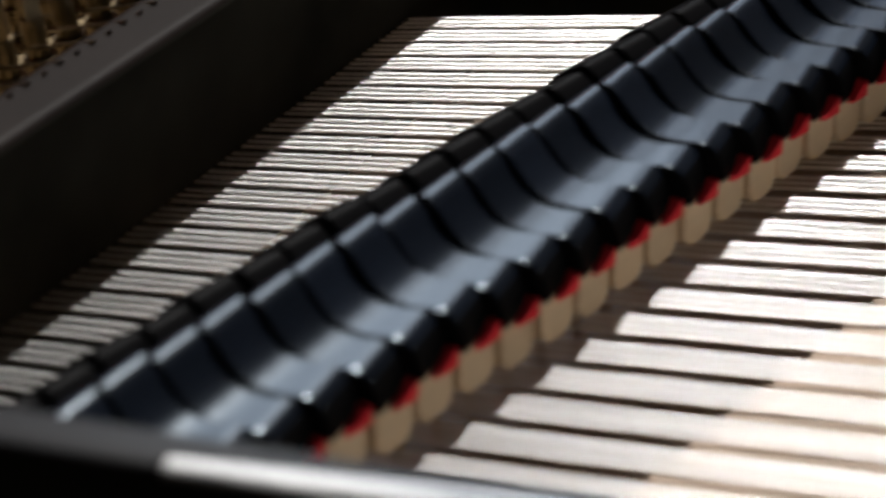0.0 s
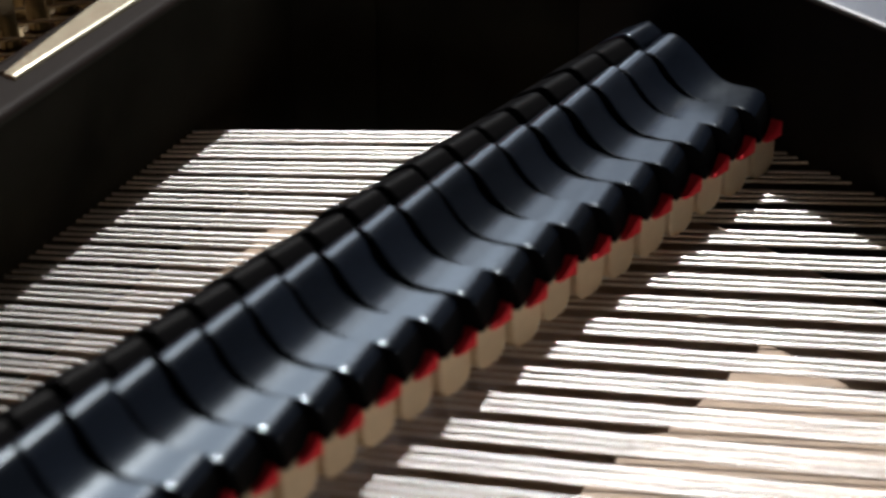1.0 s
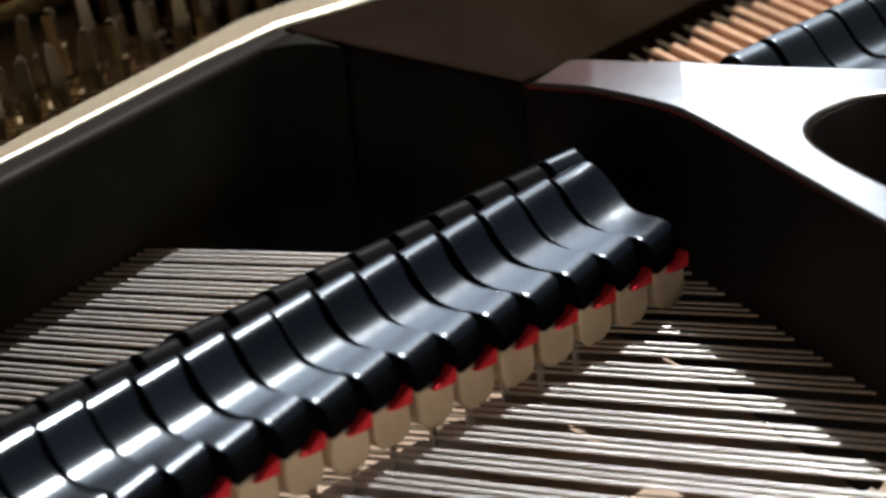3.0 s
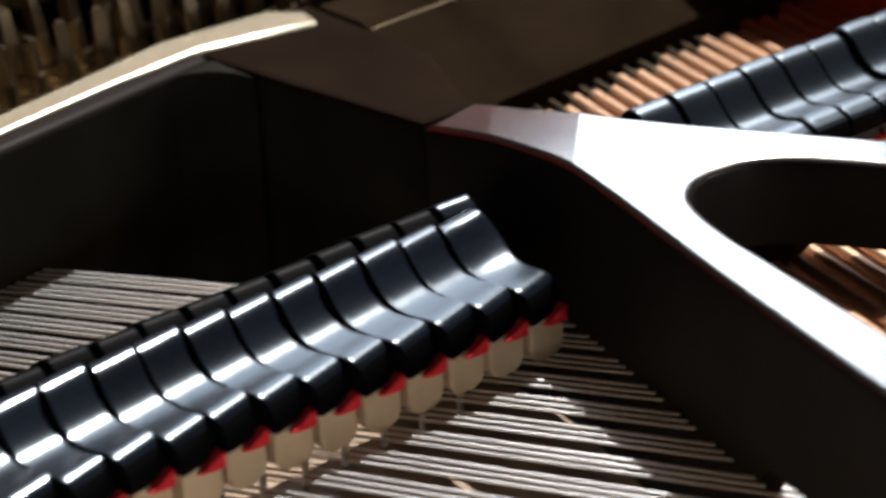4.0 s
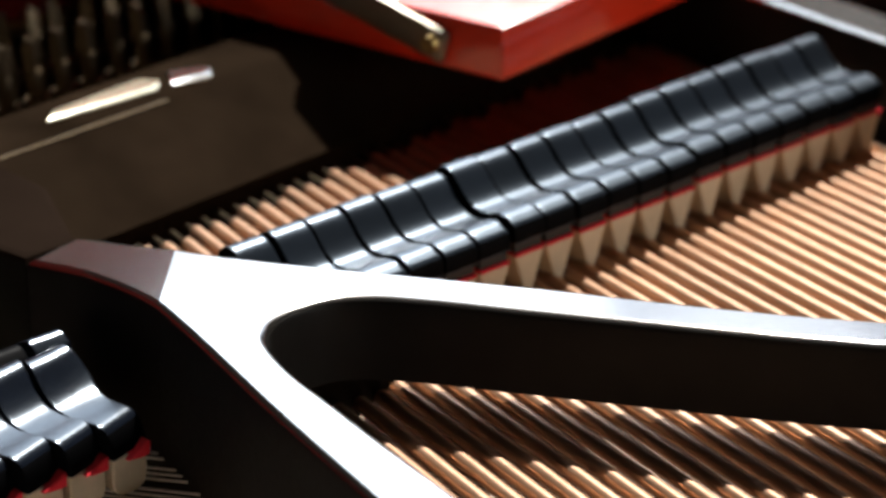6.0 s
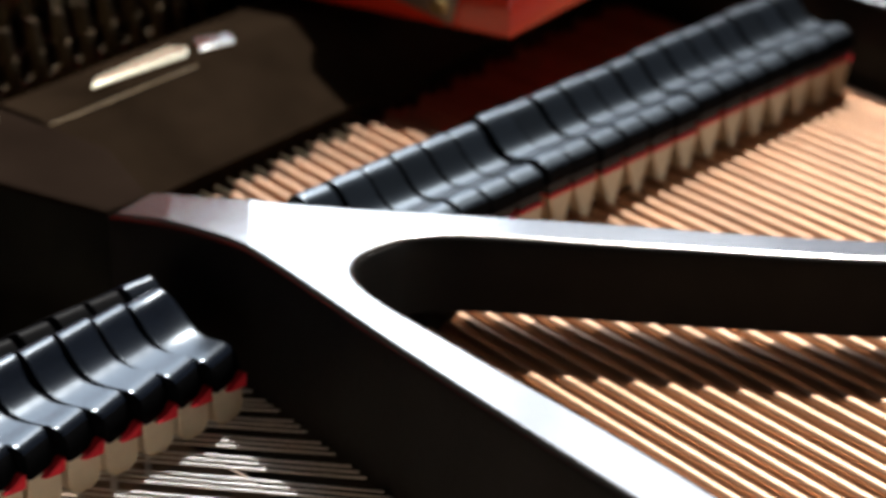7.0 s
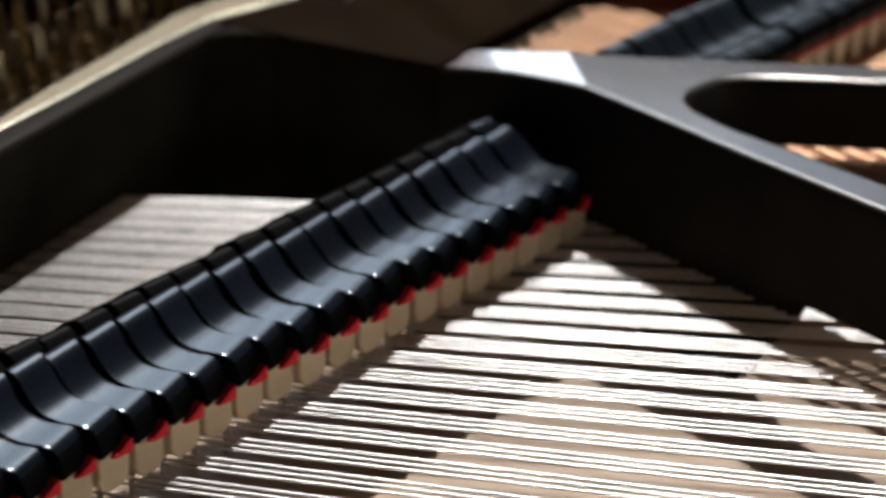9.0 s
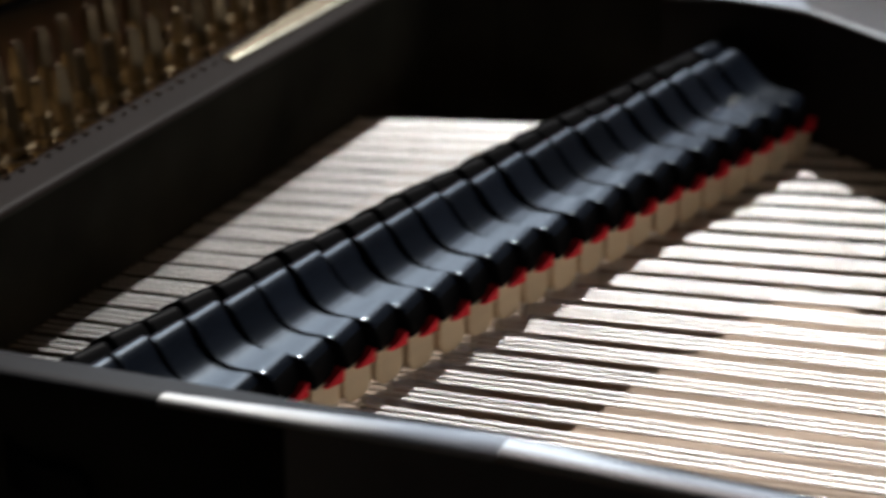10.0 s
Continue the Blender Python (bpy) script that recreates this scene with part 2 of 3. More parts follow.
def flowing(pts, steps=5):
    """An open run of plan points with a smooth curve through them."""
    out = []
    n = len(pts)
    for i in range(n - 1):
        p0, p1, p2, p3 = (Vector(pts[max(0, min(n - 1, j))]) for j in (i - 1, i, i + 1, i + 2))
        l0, l1, l2 = max((p1 - p0).length, 1e-6) ** 0.5, (p2 - p1).length ** 0.5, max((p3 - p2).length, 1e-6) ** 0.5
        m1 = p2 - p1 + l1 * ((p1 - p0) / l0 - (p2 - p0) / (l0 + l1)) if i > 0 else p2 - p1
        m2 = p2 - p1 + l1 * ((p3 - p2) / l2 - (p3 - p1) / (l1 + l2)) if i < n - 2 else p2 - p1
        for k in range(steps):
            t = k / steps
            q = (2 * t ** 3 - 3 * t * t + 1) * p1 + (t ** 3 - 2 * t * t + t) * m1 + (3 * t * t - 2 * t ** 3) * p2 + (t ** 3 - t * t) * m2
            out.append((q.x, q.y))
    out.append(tuple(pts[-1]))
    return out


def mm(pts):
    return [(x * 0.001, y * 0.001) for x, y in pts]


# ---- room ----
def wall_point(s, d, z):
    p = WALL_N * d + WALL_S * s
    return (p.x, p.y, z)


def slab_on_wall(bm, s0, s1, d0, d1, z0, z1):
    vs = [bm.verts.new(wall_point(s, d, z)) for z in (z0, z1) for d in (d0, d1) for s in (s0, s1)]
    for q in ((0, 1, 3, 2), (4, 6, 7, 5), (0, 4, 5, 1), (2, 3, 7, 6), (0, 2, 6, 4), (1, 5, 7, 3)):
        bm.faces.new([vs[i] for i in q])
    bmesh.ops.recalc_face_normals(bm, faces=bm.faces[:])
    return bm


FLOOR_Z, CEIL_Z = -0.95, 2.30
HALF = 2.6
bm = bmesh.new()
for s0, s1, z0, z1 in ((-HALF, WIN["s0"], FLOOR_Z, CEIL_Z), (WIN_R["s1"], HALF, FLOOR_Z, CEIL_Z),
                       (WIN_R["s0"], WIN_R["s1"], FLOOR_Z, WIN_R["z0"]), (WIN_R["s0"], WIN_R["s1"], WIN_R["z1"], CEIL_Z),
                       (WIN["s0"], WIN["s1"], FLOOR_Z, WIN["z0"]), (WIN["s0"], WIN["s1"], WIN["z1"], CEIL_Z)):
    slab_on_wall(bm, s0, s1, WALL_D, WALL_D + 0.08, z0, z1)
solid("wall_window", bm, M_PLASTER, "pale plaster wall with a tall window opening", kind="structure")
for nm, (s0, s1, d0, d1) in {"wall_back": (-HALF, HALF, -3.4, -3.3), "wall_left": (-HALF - 0.1, -HALF, -3.3, WALL_D),
                             }.items():
    solid(nm, slab_on_wall(bmesh.new(), s0, s1, d0, d1, FLOOR_Z, CEIL_Z), M_PLASTER, "plain pale plaster wall of the room", kind="structure")
# this wall's opening is added to let the side fill light in
bm = bmesh.new()
for d0, d1, z0, z1 in ((-3.3, FILL_GAP["d0"], FLOOR_Z, CEIL_Z), (FILL_GAP["d1"], WALL_D, FLOOR_Z, CEIL_Z), (FILL_GAP["d0"], FILL_GAP["d1"], FLOOR_Z, FILL_GAP["z0"]), (FILL_GAP["d0"], FILL_GAP["d1"], FILL_GAP["z1"], CEIL_Z)):
    slab_on_wall(bm, HALF, HALF + 0.1, d0, d1, z0, z1)
solid("wall_right", bm, M_PLASTER, "pale plaster wall with a wide added opening for the fill light", kind="structure")
solid("floor", slab_on_wall(bmesh.new(), -HALF, HALF, -3.3, WALL_D, FLOOR_Z - 0.1, FLOOR_Z), M_FLOOR, "brown wooden floor boards", kind="structure")
solid("ceiling", slab_on_wall(bmesh.new(), -HALF, HALF, -3.3, WALL_D, CEIL_Z, CEIL_Z + 0.1), M_PLASTER, "plain plaster ceiling", kind="structure")
win = tagged(new("window_1"), "tall white-framed window letting in sun", kind="structure")
for nm, s0, s1, z0, z1 in (("window_frame", WIN["s0"], WIN["s0"] + 0.05, WIN["z0"], WIN["z1"]), ("window_frame", WIN["s1"] - 0.03, WIN["s1"], WIN["z0"], WIN_R["z0"]),
                           ("window_frame", WIN["s0"] + 0.05, WIN["s1"], WIN["z1"] - 0.05, WIN["z1"]), ("window_sill", WIN["s0"] + 0.05, WIN["s1"] - 0.03, WIN["z0"], WIN["z0"] + 0.05),
                           ("window_frame", WIN_R["s1"] - 0.05, WIN_R["s1"], WIN_R["z0"], WIN_R["z1"]), ("window_frame", WIN_R["s0"], WIN_R["s1"] - 0.05, WIN_R["z1"] - 0.05, WIN_R["z1"]),
                           ("window_sill", WIN_R["s0"], WIN_R["s1"] - 0.05, WIN_R["z0"], WIN_R["z0"] + 0.05)):
    part(nm, slab_on_wall(bmesh.new(), s0, s1, WALL_D + 0.01, WALL_D + 0.06, z0, z1), M_WHITE, win)


# ---- the piano's structure ----
def wall_x(y):
    """The string-side face of the pin-block flange."""
    return -0.155 - 0.21 * y


# soundboard
bm = bmesh.new()
prism(bm, [(-0.9, -1.0), (1.3, -1.0), (1.3, 0.55), (-0.9, 0.55)], -0.042, -0.032)
solid("soundboard", bm, M_BOARD, "varnished tan spruce soundboard under the strings", kind="structure")
# case sides
for nm, o in {"case_side_treble": [(-0.95, -1.05), (1.35, -1.05), (1.35, -1.0), (-0.95, -1.0)], "case_side_bass": [(-0.95, 0.55), (1.35, 0.55), (1.35, 0.60), (-0.95, 0.60)],
              "case_tail": [(1.3, -1.0), (1.35, -1.0), (1.35, 0.55), (1.3, 0.55)], "case_front": [(-0.95, -1.0), (-0.9, -1.0), (-0.9, 0.55), (-0.95, 0.55)]}.items():
    solid(nm, prism(bmesh.new(), o, -0.35, 0.10 if nm != "case_front" else 0.02, 0.004), M_CASE, "black lacquered piano case side", kind="structure")
for x, y in ((-0.8, -0.9), (-0.8, 0.45), (1.2, 0.0)):
    bm = bmesh.new()
    tube(bm, (x, y, FLOOR_Z), (x, y, -0.042), 0.05, 0.08, 16)
    solid("piano_leg", bm, M_CASE, "black turned piano leg on the floor", "leg", "piano legs", smooth=40)

plate = tagged(new("cast_iron_plate"), "dark painted cast iron piano plate with forked strut", kind="structure")
# forked strut
near_outer = [(-72, 18.2), (-45, 19.9), (-18, 18.6), (5, 13.8), (33, 6.5), (58, -0.1), (90, -7.7), (130, -17.0), (190, -30.5), (400, -84), (900, -229)]
near_inner = [(900, -208), (400, -69), (188, -11), (128, 2.5), (90, 9.3), (64, 14.3), (48, 17.3), (36, 20.8), (27, 25), (21, 31), (18.5, 38), (18.5, 46), (20, 54), (26, 62), (38, 71)]
far_side = [(56, 82.5), (97, 109), (129, 130.5), (300, 262), (600, 505), (580, 518), (280, 270), (121, 144.5), (86, 121), (54, 101.5), (17, 77.5), (-6, 62.5), (-20, 54), (-33, 47), (-52, 40.5), (-72, 36)]
hole = flowing(near_inner + far_side[:5])
outside = flowing(near_outer)


def fair(bm):
    """The fork's top falls to the web in two flat facets."""
    for edge in (0.008, -0.027):
        bmesh.ops.bisect_plane(bm, geom=bm.verts[:] + bm.edges[:] + bm.faces[:], plane_co=(edge, 0, 0), plane_no=(1, 1, 0), dist=1e-6)
    for v in bm.verts:
        if v.co.z > 0.03:
            v.co.z -= 0.095 * max(0.0, min(0.035, 0.008 - v.co.x - v.co.y)) + 0.15 * max(0.0, -0.027 - v.co.x - v.co.y)
    return bm


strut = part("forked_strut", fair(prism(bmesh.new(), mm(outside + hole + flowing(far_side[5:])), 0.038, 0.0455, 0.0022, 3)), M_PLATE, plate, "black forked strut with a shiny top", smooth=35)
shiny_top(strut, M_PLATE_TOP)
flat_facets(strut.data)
# solid body under the crotch and the far arm
tip = [p for p in outside if p[0] <= 12]
far_hole = [p for p in hole if p[1] >= 30 and p[0] < 590 and hole.index(p) > 10]
bm = prism(bmesh.new(), mm(tip + [(20, 22)] + far_hole + flowing(far_side[5:])), 0.0, 0.038)
for v in bm.verts:
    if v.co.z < 0.013:
        v.co.z = 0.0212 if v.co.y > 0.041 or v.co.y > 0.0165 and v.co.x > 0.015 else -0.0315
part("strut_body", fair(bm), M_PLATE, plate, smooth=35)
# the near arm is a channel: a thin outer wall under the top
run = [p for p in outside if p[0] > 5]
back = [(x + 0.9, y + 4.0) for x, y in run]
bm = prism(bmesh.new(), mm(run + back[::-1]), 0.005, 0.038)
for v in bm.verts:
    if v.co.z < 0.013:
        v.co.z = 0.005 - 0.0365 * max(0.0, min(1.0, (0.080 - v.co.x) / 0.014))
part("strut_wall", bm, M_PLATE, plate, smooth=35)
# near strut: narrow dark top, wedge-shaped strip of painted sunlight along its free edge
near_bar = [(-118, -357), (-28, -327), (13.9, -311.5), (14.1, -311.4), (44, -300.5), (91, -282.5), (91.2, -282.4), (141, -267), (400, -188), (900, -38)]
bm = bmesh.new()
rings = []
for x, y in near_bar:
    lit_edge = 0.71 if x < 14 else 0.10 + 0.61 * max(0.0, (91 - x) / 77.0)
    ring = []
    for f, z in ((0.0, 0.004), (0.0, 0.0420), (0.03, 0.0430), (0.08, 0.0435), (lit_edge, 0.0436), (0.90, 0.0435), (0.97, 0.0430), (1.0, 0.0420), (1.0, -0.0318)):
        ring.append(bm.verts.new(((x + 3.4 * f) * 0.001, (y - 10.6 * f) * 0.001, z)))
    rings.append(ring)
for k, (a, b) in enumerate(zip(rings, rings[1:])):
    for q in range(8):
        f = bm.faces.new((a[q], b[q], b[q + 1], a[q + 1]))
        # front face: dark at left, light painted in as grey further right
        f.material_index = (3 if k < 4 else 4) if q == 7 else 0 if k < 3 or q < 3 or q > 6 else 0 if q == 3 else 2 if k > 5 else 1
bmesh.ops.recalc_face_normals(bm, faces=bm.faces[:])
strut = part("treble_strut", bm, M_GLOSS, plate, "black strut with a strip of painted sunlight along its edge", smooth=35)
strut.data.materials.append(M_SUNLIT)
strut.data.materials.append(M_PLATE_TOP)
strut.data.materials.append(M_DUST)
strut.data.materials.append(M_LIT_FRONT)
# pin-block flange between keyboard side and strings
ys = [-0.95, -0.6, -0.3, -0.15, 0.004]
o = [(wall_x(y), y) for y in ys] + [(wall_x(y) - (0.0215 if y > -0.2 else 0.017), y) for y in reversed(ys)]
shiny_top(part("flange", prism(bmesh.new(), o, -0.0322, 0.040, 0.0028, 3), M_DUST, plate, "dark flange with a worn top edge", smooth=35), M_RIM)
# bare polished strip that widens towards the corner
o = [(wall_x(y) + dx, y) for y, dx in ((-0.135, -0.0095), (-0.09, -0.0085), (-0.03, -0.0085), (0.003, -0.007))] + [(-0.160, 0.020), (-0.1565, 0.044), (-0.166, 0.046), (-0.175, 0.038), (-0.1757, 0.015), (-0.1757, -0.002)]
o += [(wall_x(y) + dx, y) for y, dx in ((-0.04, -0.0192), (-0.09, -0.0180), (-0.135, -0.0140))]
part("rim_cap", prism(bmesh.new(), o, 0.0385, 0.0412, 0.0008, 2), M_CAP, plate, "bare pale strip worn along the flange", smooth=35)
o = [(-157, 85), (-157.5, 131), (-163, 136), (-169, 131), (-163, 92)]
part("rim_cap", prism(bmesh.new(), mm(o), 0.0385, 0.0414, 0.0008, 2), M_CAP, plate, "bare pale strip worn along the flange", smooth=35)
o = [(-157.5, 137), (-156.2, 153), (-163, 157), (-169, 143)]
part("rim_cap", prism(bmesh.new(), mm(o), 0.0385, 0.0414, 0.0008, 2), M_PLATE_TOP, plate, "bare steel patch worn on the flange", smooth=35)
# web between flange and fork
web = part("web", prism(bmesh.new(), mm([(-176, 4.5), (-155, 5), (-120, 10), (-72.2, 18), (-72.2, 36), (-90, 44), (-112, 54), (-176, 54)]), -0.0322, 0.0395, 0.002, 2), M_DUST, plate, "brown bronze-painted web", smooth=35)
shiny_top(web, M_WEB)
arc = [(wall_x(0.004) + 0.0005, 0.0042)] + [(wall_x(-0.012) + 0.0002 + 0.018 * (1 - math.cos(a)), -0.012 + 0.0165 * math.sin(a)) for a in (0.0, 0.3, 0.6, 0.9, 1.2, 1.57)][::-1]
part("corner_fillet", prism(bmesh.new(), arc, -0.0322, 0.0393), M_DUST, plate, "dusty rounded inside corner", smooth=60)
# bass flange with a sloping inner face
bm = sweep(bmesh.new(), [(-0.176, 0.0), (-0.176, 0.037), (-0.173, 0.040), (-0.1515, 0.040), (-0.1475, 0.0385), (-0.110, 0.0185), (-0.108, 0.0)], 0.0545, 0.40)
for v in bm.verts:
    v.co.x -= 0.10 * (v.co.y - 0.09)
part("bass_flange", bm, M_BRONZE, plate, "brown bronze-painted flange with a sloping face", smooth=35)
bm = bmesh.new()
tube(bm, (-0.1475 - 0.10 * (0.056 - 0.09), 0.056, 0.0384), (-0.1475 - 0.10 * (0.13 - 0.09), 0.13, 0.0384), 0.00028, sides=8)
part("ridge_line", bm, M_FIELD, plate, "thin gold line along the ridge", smooth=60)
# pin field
o = [(wall_x(y) - 0.017, y) for y in ys] + [(-0.42, 0.004), (-0.42, -0.95)]
part("pin_field", prism(bmesh.new(), o, 0.0, 0.018), M_FIELD, plate, "gold bronze-painted pin field")
part("bass_pin_field", prism(bmesh.new(), [(-0.1762, 0.005), (-0.1765, 0.05), (-0.21, 0.42), (-0.42, 0.42), (-0.42, 0.005)], 0.0, 0.018), M_BRONZE, plate, "dark bronze-painted pin field")
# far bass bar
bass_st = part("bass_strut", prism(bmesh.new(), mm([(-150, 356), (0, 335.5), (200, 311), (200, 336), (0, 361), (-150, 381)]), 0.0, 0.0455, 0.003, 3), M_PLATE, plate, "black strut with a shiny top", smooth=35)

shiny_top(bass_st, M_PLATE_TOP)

# ---- strings ----
PITCH = 0.0135


def row_angle(y):
    return radians(34.7 + 49.0 * max(-0.42, min(y, 0.10)))


def plain_string(x0, y0, x1, y1):
    bm = bmesh.new()
    tube(bm, (x0, y0, -0.0006), (x1, y1, -0.0006), 0.00042, sides=8, caps=False)
    return solid("steel_string", bm, M_STEEL, "thin polished steel piano string", "string", "steel strings", smooth=60)


for k in range(-1, 32):
    for j in (-1, 0, 1):
        yc = -k * PITCH + j * 0.0035
        a = row_angle(-k * PITCH)
        ta = math.tan(a)
        xc = -0.020
        # meet the flange
        x0 = (-0.155 - 0.21 * (yc - ta * xc)) / (1 + 0.21 * ta)
        y0 = yc + ta * (x0 - xc)
        x1 = 0.62
        plain_string(x0 - 0.002, y0 - 0.002 * ta, x1, yc + ta * (x1 - xc))

BASS_Z = 0.0125
BASS_SEAT = 0.0124
BPITCH = 0.0140
for j in range(48):
    y = 0.050 + j * 0.0071
    a = radians(-12.0 + 11 * (y - 0.1))
    ta = math.tan(a)
    xa = -0.114 - 0.10 * (y - 0.09)
    if y + ta * (xa + 0.02) > 0.352:
        continue
    bm = bmesh.new()
    xw = xa + 0.012 + 0.003 * math.sin(2.1 * j)
    tube(bm, (xw, y + ta * (xw + 0.02), BASS_Z), (0.85, y + ta * 0.87, BASS_Z - 0.008), 0.0022 + 0.0004 * min(1.0, max(0.0, (y - 0.05) / 0.3)), sides=10, caps=True)
    st = solid("copper_string", bm, M_COPPER, "copper-wound bass piano string", "string", "copper strings", smooth=60)
    bm = bmesh.new()
    tube(bm, (xa - 0.004, y + ta * (xa + 0.016), BASS_Z), (xw, y + ta * (xw + 0.02), BASS_Z), 0.0007, sides=8, caps=False)
    part("core_wire", bm, M_PIN, st, "bare steel core", smooth=60)


# ---- dampers ----
def filleted(corners, steps=6):
    """A closed outline whose corners (x, z, radius) are rounded."""
    out = []
    n = len(corners)
    for i in range(n):
        p = Vector(corners[i][:2])
        r = corners[i][2]
        a = Vector(corners[i - 1][:2]) - p
        b = Vector(corners[(i + 1) % n][:2]) - p
        if r <= 0:
            out.append(tuple(p))
            continue
        half = a.angle(b) / 2
        cut = min(r / math.tan(half), 0.48 * a.length, 0.48 * b.length)
        p0, p1 = p + a.normalized() * cut, p + b.normalized() * cut
        for k in range(steps + 1):
            t = k / steps
            out.append(tuple((1 - t) ** 2 * p0 + 2 * t * (1 - t) * p + t * t * p1))
    return out


def bez(p0, p1, p2, p3, steps):
    out = []
    for k in range(steps + 1):
        t = k / steps
        out.append(tuple((1 - t) ** 3 * a + 3 * t * (1 - t) ** 2 * b + 3 * t * t * (1 - t) * c + t ** 3 * d for a, b, c, d in zip(p0, p1, p2, p3)))
    return out


def head_profile(sx, sz, raised):
    """Top line from the front foot over the lip, the long scoop and the round crest."""
    if raised:
        c = bez((0.2, 15.5), (0.2, 19.6), (-0.2, 21.3), (-1.4, 21.9), 7)
        c += bez((-1.4, 21.9), (-3.0, 22.5), (-4.4, 23.4), (-6.4, 23.4), 6)[1:]
        c += bez((-6.4, 23.4), (-9.5, 23.4), (-11.0, 21.7), (-15.0, 21.9), 8)[1:]
        c += bez((-15.0, 21.9), (-20.0, 22.2), (-22.5, 26.0), (-26.0, 29.6), 10)[1:]
        c += bez((-26.0, 29.6), (-28.7, 32.4), (-33.0, 32.6), (-35.2, 28.8), 10)[1:]
        return [(x * sx * 0.001, z * sz * 0.001) for x, z in c] + [(-0.0360 * sx, 0.022 * sz)]
    c = bez((0.2, 14.5), (-0.8, 19.8), (-2.0, 21.9), (-6.2, 21.9), 9)
    c += bez((-6.2, 21.9), (-16.0, 21.6), (-19.5, 22.6), (-26.0, 29.2), 14)[1:]
    c += bez((-26.0, 29.2), (-28.7, 31.9), (-33.0, 32.3), (-35.2, 28.4), 10)[1:]
    return [(x * sx * 0.001, z * sz * 0.001) for x, z in c] + [(-0.0360 * sx, 0.022 * sz)]


def swung(x, y):
    """Plan place of a tenor damper's point: the front shelf swings round to follow the strings."""
    xs = (0.0, 6.0, 12.0, 17.0, 22.0, 28.0, 34.0, 40.0)
    ys = (0.0, -2.2, -4.2, -5.0, -5.0, -4.5, -3.9, -3.3)
    q = max(0.0, min(40.0, -1000 * x))
    lean = 0.32 - 0.22 * q / 40.0
    return x - lean * y, y + 0.001 * float(np.interp(q, xs, ys)) + (0.42 * x if x > 0 else 0.0)


def head_mesh(profile, foot, w, swing, flank):
    """A head lofted along its top line; flank spreads the free side of an end head."""
    bm = bmesh.new()
    b = 0.0005
    rings = []
    for x, zt in profile:
        wide = w * (1.0 + 0.025 * max(0.0, min(1.0, (-x - 0.026) / 0.006)))
        g = flank * math.exp(-((x + 0.021) / 0.008) ** 2)
        ring = []
        for y, z in ((-0.5 * wide, foot), (-0.5 * wide, zt - b), (-0.5 * wide + 0.3 * b, zt - 0.3 * b), (-0.5 * wide + b, zt), (-0.5 * wide + 2.4 * b, zt), (0.12 * wide, zt),
                     (0.5 * wide - 2.4 * b, zt), (0.5 * wide - b, zt), (0.5 * wide - 0.3 * b, zt - 0.3 * b), (0.5 * wide, zt - b), (0.5 * wide, foot)):
            if y > 0.2 * w and z > foot:
                y, z = y + 0.0030 * g, z + 0.0016 * g
            px, py = swung(x, y) if swing else (x, y)
            ring.append(bm.verts.new((px, py, z)))
        rings.append(ring)
    n = len(rings[0])
    for a, c in zip(rings, rings[1:]):
        for i in range(n):
            bm.faces.new((a[i], c[i], c[(i + 1) % n], a[(i + 1) % n]))
    bm.faces.new(rings[0])
    bm.faces.new(list(reversed(rings[-1])))
    bmesh.ops.recalc_face_normals(bm, faces=bm.faces[:])
    return bm


def lobe_profile(sx, low, sz):
    c = [(-37.4, 12.6, 0), (-37.6, 27.5 - low, 3), (-42.5, 31.0 - low, 4), (-51, 26 - low, 7), (-56.5, 20 - low, 4), (-57.5, 12.6, 0)]
    return filleted([(x * sx * 0.001, z * sz * 0.001, r * 0.001) for x, z, r in c])


def felt_wedge(bm, x0, x1, w, pts):
    a = [bm.verts.new((x0, y * w, z)) for y, z in pts]
    b = [bm.verts.new((x1, y * w, z)) for y, z in pts]
    n = len(pts)
    bm.faces.new(a)
    bm.faces.new(list(reversed(b)))
    for i in range(n):
        j = (i + 1) % n
        bm.faces.new((a[i], b[i], b[j], a[j]))
    bmesh.ops.recalc_face_normals(bm, faces=bm.faces[:])
    bmesh.ops.bevel(bm, geom=bm.edges[:], offset=0.0004, segments=1, affect="EDGES")
    return bm


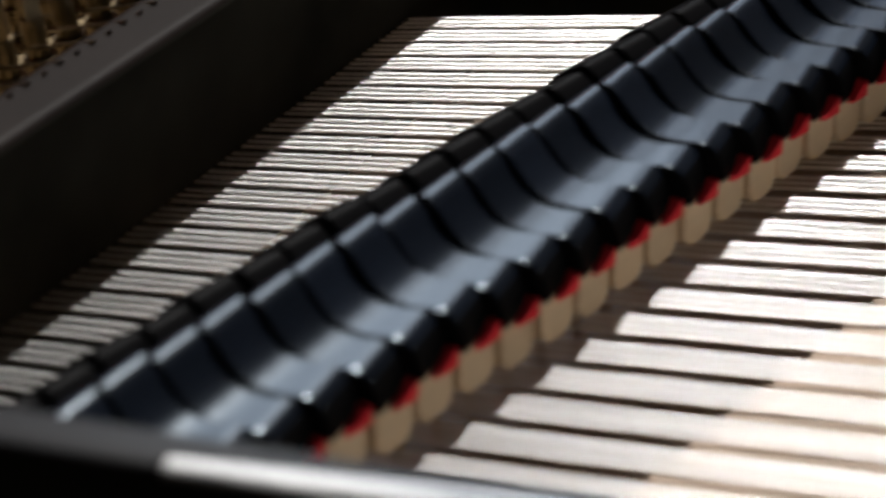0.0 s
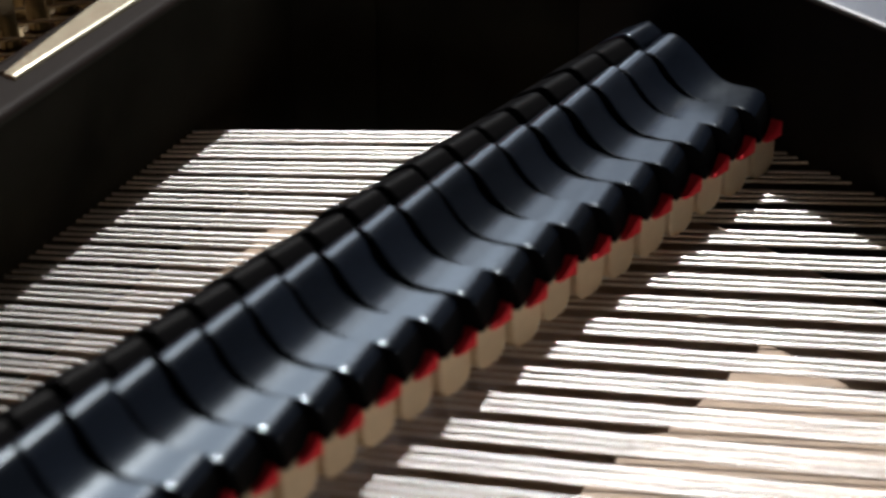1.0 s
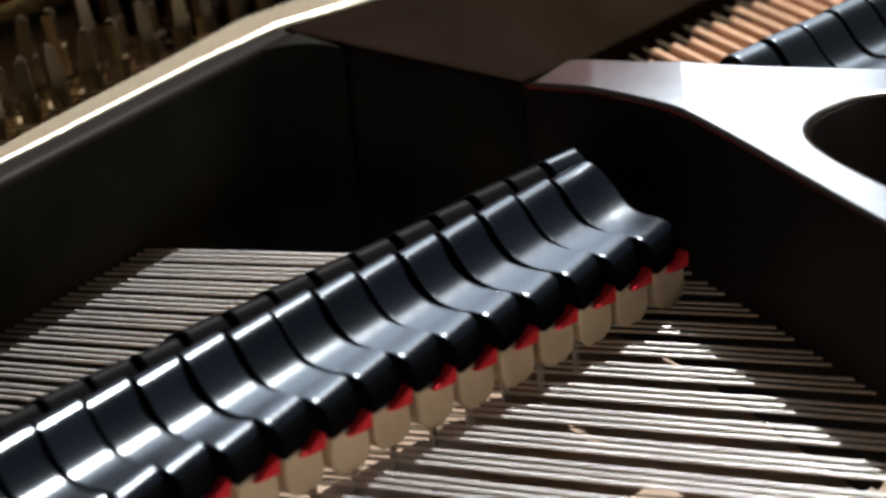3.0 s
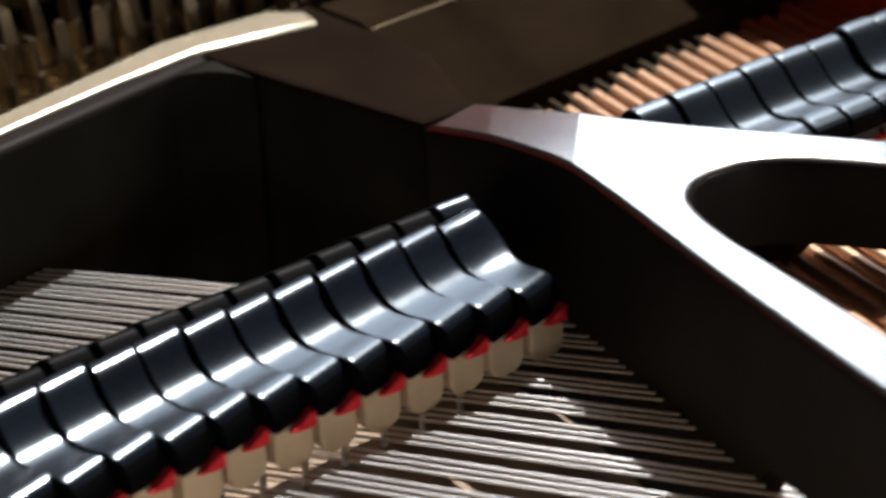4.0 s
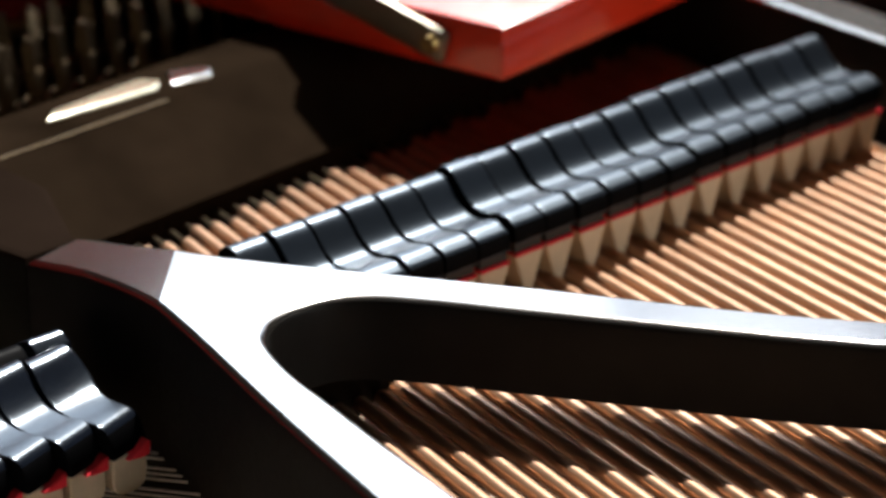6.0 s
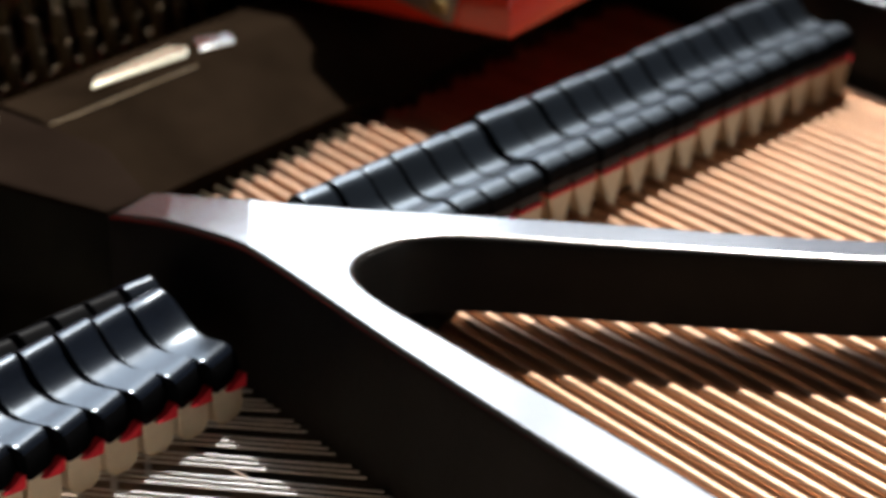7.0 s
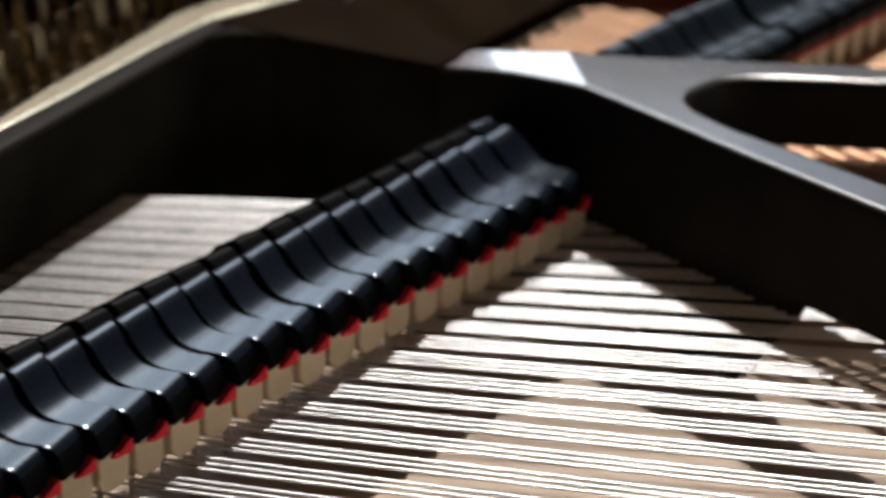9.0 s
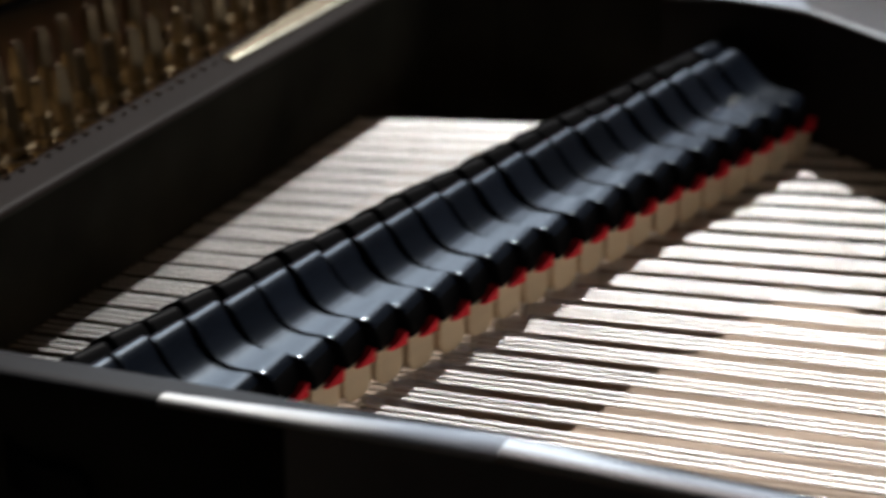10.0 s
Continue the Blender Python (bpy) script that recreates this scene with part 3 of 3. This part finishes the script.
def damper(label, group, w, sx, tri, low, sz=1.0, rear_red=True, rear=None, skew=0.0, flank=0.0):
    d = thing("damper", label, "damper", group=group)
    head = part("head", head_mesh(head_profile(sx, sz, tri), 0.016 if tri else 0.0126, w * (1.04 if tri else 1.13), not tri, flank), M_HEAD_BASS if tri else M_HEAD, d, "black satin head with scooped top", smooth=22)
    head.data.materials.append(M_LOBE)
    for f in head.data.polygons:
        if f.normal.x > 0.8 or abs(f.normal.y) > 0.34 or f.normal.z < -0.5:
            f.material_index = 1
    part("rear_head", sweep(bmesh.new(), lobe_profile(sx, low, sz), skew - w / 2, skew + w / 2, 0.0007), rear or (M_SHOE if tri else M_LOBE), d, "glossy black rear block" if rear else "dull grey-brown rear block" if tri else "matte black rear block", smooth=50)
    if tri:
        part("shoe", box(bmesh.new(), -0.0365, -0.0006, -w * 0.47, w * 0.47, 0.0122, 0.0159, 0.0003, 1), M_SHOE, d, "dull grey-brown wooden shoe")
    red = [(-0.16, 0.0106), (0.10, 0.0102), (0.48, 0.0100), (0.50, 0.0142), (0.42, 0.0144), (0.10, 0.0122)]
    if tri:
        red = [(-0.5, 0.0112), (0.5, 0.0112), (0.5, 0.0124), (-0.5, 0.0124)]
    red = [(y, z * sz) for y, z in red]
    part("red_felt", felt_wedge(bmesh.new(), -0.014 * sx, 0.0006 if tri else 0.0019, w, red), M_RED_FELT, d, "bright red backing felt")
    if rear_red:
        part("red_felt", felt_wedge(bmesh.new(), -0.0555 * sx, -0.041 * sx, w, [(y + skew / w, z) for y, z in red]), M_RED_FELT, d, "bright red backing felt")
    if tri:
        shape = [(-0.49, 0.0115), (0.49, 0.0115), (0.47, 0.0100), (0.10, -0.003), (-0.10, -0.003), (-0.47, 0.0100)]
    else:
        shape = [(-0.48, 0.0115), (0.48, 0.0115), (0.49, 0.0040), (0.40, 0.0014), (0.20, 0.0), (-0.24, 0.0), (-0.42, 0.0016), (-0.49, 0.0042)]
    shape = [(y, z * sz) for y, z in shape]
    part("felt_block", felt_wedge(bmesh.new(), -0.0135 * sx, 0.0, w, shape), M_FELT, d, "cream damper felt")
    part("felt_block", felt_wedge(bmesh.new(), -0.056 * sx, -0.041 * sx, w, [(y + skew / w, z) for y, z in shape]), M_FELT, d, "cream damper felt")
    bm = bmesh.new()
    tube(bm, (-0.0372 * sx, 0, -0.032), (-0.0372 * sx, 0, 0.016), 0.0011, sides=8)
    part("wire", bm, M_STEEL, d, "thin steel damper wire", smooth=60)
    return d


rng = random.Random(5)
last = damper("black scooped end damper with a glossy rear block on steel strings", "tenor dampers", 0.0116, 1.0, False, 0.2, rear=M_HEAD, skew=0.0040, flank=1.0)
last.matrix_basis = pose(0, -0.001, 0)
first = damper("black scooped damper head with red and cream felt on steel strings", "tenor dampers", 0.0116, 1.0, False, 0.8, skew=0.0040)
first.matrix_basis = pose(0, -0.001 - PITCH, 0.0003)
for k in range(2, 25):
    each = copy_thing(first, pose(rng.uniform(-0.0004, 0.0004), -0.001 - k * PITCH + rng.uniform(-0.00015, 0.00015), rng.uniform(0.0, 0.0008), 0, rng.uniform(-0.6, 0.6), rng.uniform(-0.3, 0.3)))
    each.scale = (1 - 0.006 * k, 1, 1 - 0.002 * k)  # heads grow shorter towards the treble
bass = damper("wide black damper head with tapered cream felt on copper strings", "bass dampers", 0.0122, 1.0, True, 9.0, 1.0, False)
bass.matrix_basis = pose(0.001, 0.064, BASS_SEAT)
for k in range(1, 19):
    lift = 0.0 if k < 6 else 0.0012 if k < 12 else 0.0024
    copy_thing(bass, pose(0.001 + rng.uniform(-0.0004, 0.0004), 0.064 + k * BPITCH, BASS_SEAT + lift + rng.uniform(0, 0.0006), 0, rng.uniform(-0.8, 0.8), rng.uniform(-0.6, 0.6)))


# ---- tuning pins ----
def tuning_pin():
    d = thing("tuning_pin", "upright steel tuning pin in the bronze pin field", "tuning pin", group="tuning pins")
    bm = bmesh.new()
    tube(bm, (0, 0, 0), (0, 0, 0.020), 0.0031, 0.0031, 12)
    part("shank", bm, M_PIN, d, smooth=40)
    bm = bmesh.new()
    tube(bm, (0, 0, 0.020), (0, 0, 0.031), 0.0032, 0.0025, 4)
    tube(bm, (0, 0, 0.031), (0, 0, 0.0322), 0.0025, 0.0012, 4)
    part("square_head", bm, M_PIN, d)
    bm = bmesh.new()
    for i in range(3):
        tube(bm, (0, 0, 0.006 + i * 0.0013), (0, 0, 0.0071 + i * 0.0013), 0.0046, 0.0046, 12)
    part("wire_coil", bm, M_PIN, d, "coil of steel wire", smooth=40)
    return d


pin0 = tuning_pin()
placed = 0
for row in range(2):
    for i in range(63):
        y = -0.42 + i * 0.0128 + row * 0.0064
        x = (wall_x(min(y, -0.006)) if y < 0.0 else -0.157 - 0.10 * y) - 0.040 - row * 0.026
        m4 = pose(x, y, 0.018, rng.uniform(-2, 2), rng.uniform(-8, -4), rng.uniform(0, 90))
        if placed == 0:
            pin0.matrix_basis = m4
        else:
            copy_thing(pin0, m4)
        placed += 1
        if y < 0.0:
            bm = bmesh.new()
            tube(bm, (x + 0.0046, y - 0.002, 0.0255), (wall_x(y) - 0.013, y - 0.002, 0.0408), 0.0005, sides=6, caps=False)
            solid("string_end", bm, M_PIN, "steel string end running from its tuning pin to the flange", "string", "string ends", smooth=60)

# ---- red music desk ----
desk = thing("music_desk", "glossy red lacquered music desk board with a steel bar", "music desk", (-0.076, 0.2135, 0.0440))
desk.rotation_euler = (0, 0, radians(9))
part("board", box(bmesh.new(), -0.55, 0, 0, 0.30, 0.0, 0.019, 0.0012), M_RED, desk, "glossy red board", smooth=35)
bar = part("steel_bar", box(bmesh.new(), -0.060, 0.0, -0.0035, -0.0003, -0.006, 0.006, 0.0015), M_BAR, desk, "dull steel bar", smooth=35)
bar.matrix_local = pose(-0.022, 0.0, 0.0075, 0, 14, 0)
bm = bmesh.new()
tube(bm, (-0.006, -0.0035, 0.0), (-0.006, -0.0052, 0.0), 0.0036, 0.0030, 16)
part("screw", bm, M_BRASS, bar, "round brass screw", smooth=40)
for y in (0.03, 0.25):
    part("foot", box(bmesh.new(), -0.52, -0.50, y, y + 0.03, -0.0265, 0.0), M_CASE, desk, "black foot")
    part("foot", box(bmesh.new(), -0.115, -0.095, y, y + 0.03, -0.0045, 0.0), M_CASE, desk, "black foot")

panel = thing("fallboard", "upright dark red lacquered panel with a thin brass edge", "panel", (-0.300, 0.0, 0.018))
part("panel", box(bmesh.new(), 0, 0.02, -0.9, 0.265, 0.012, 0.165, 0.002), M_RED_DARK, panel)
part("panel_foot", box(bmesh.new(), 0.002, 0.018, -0.9, 0.265, 0.0, 0.006), M_CASE, panel, "black foot of the panel")
part("edge_strip", box(bmesh.new(), -0.001, 0.022, -0.9, 0.265, 0.006, 0.012, 0.0008), M_BRASS, panel, "thin brass edge strip")
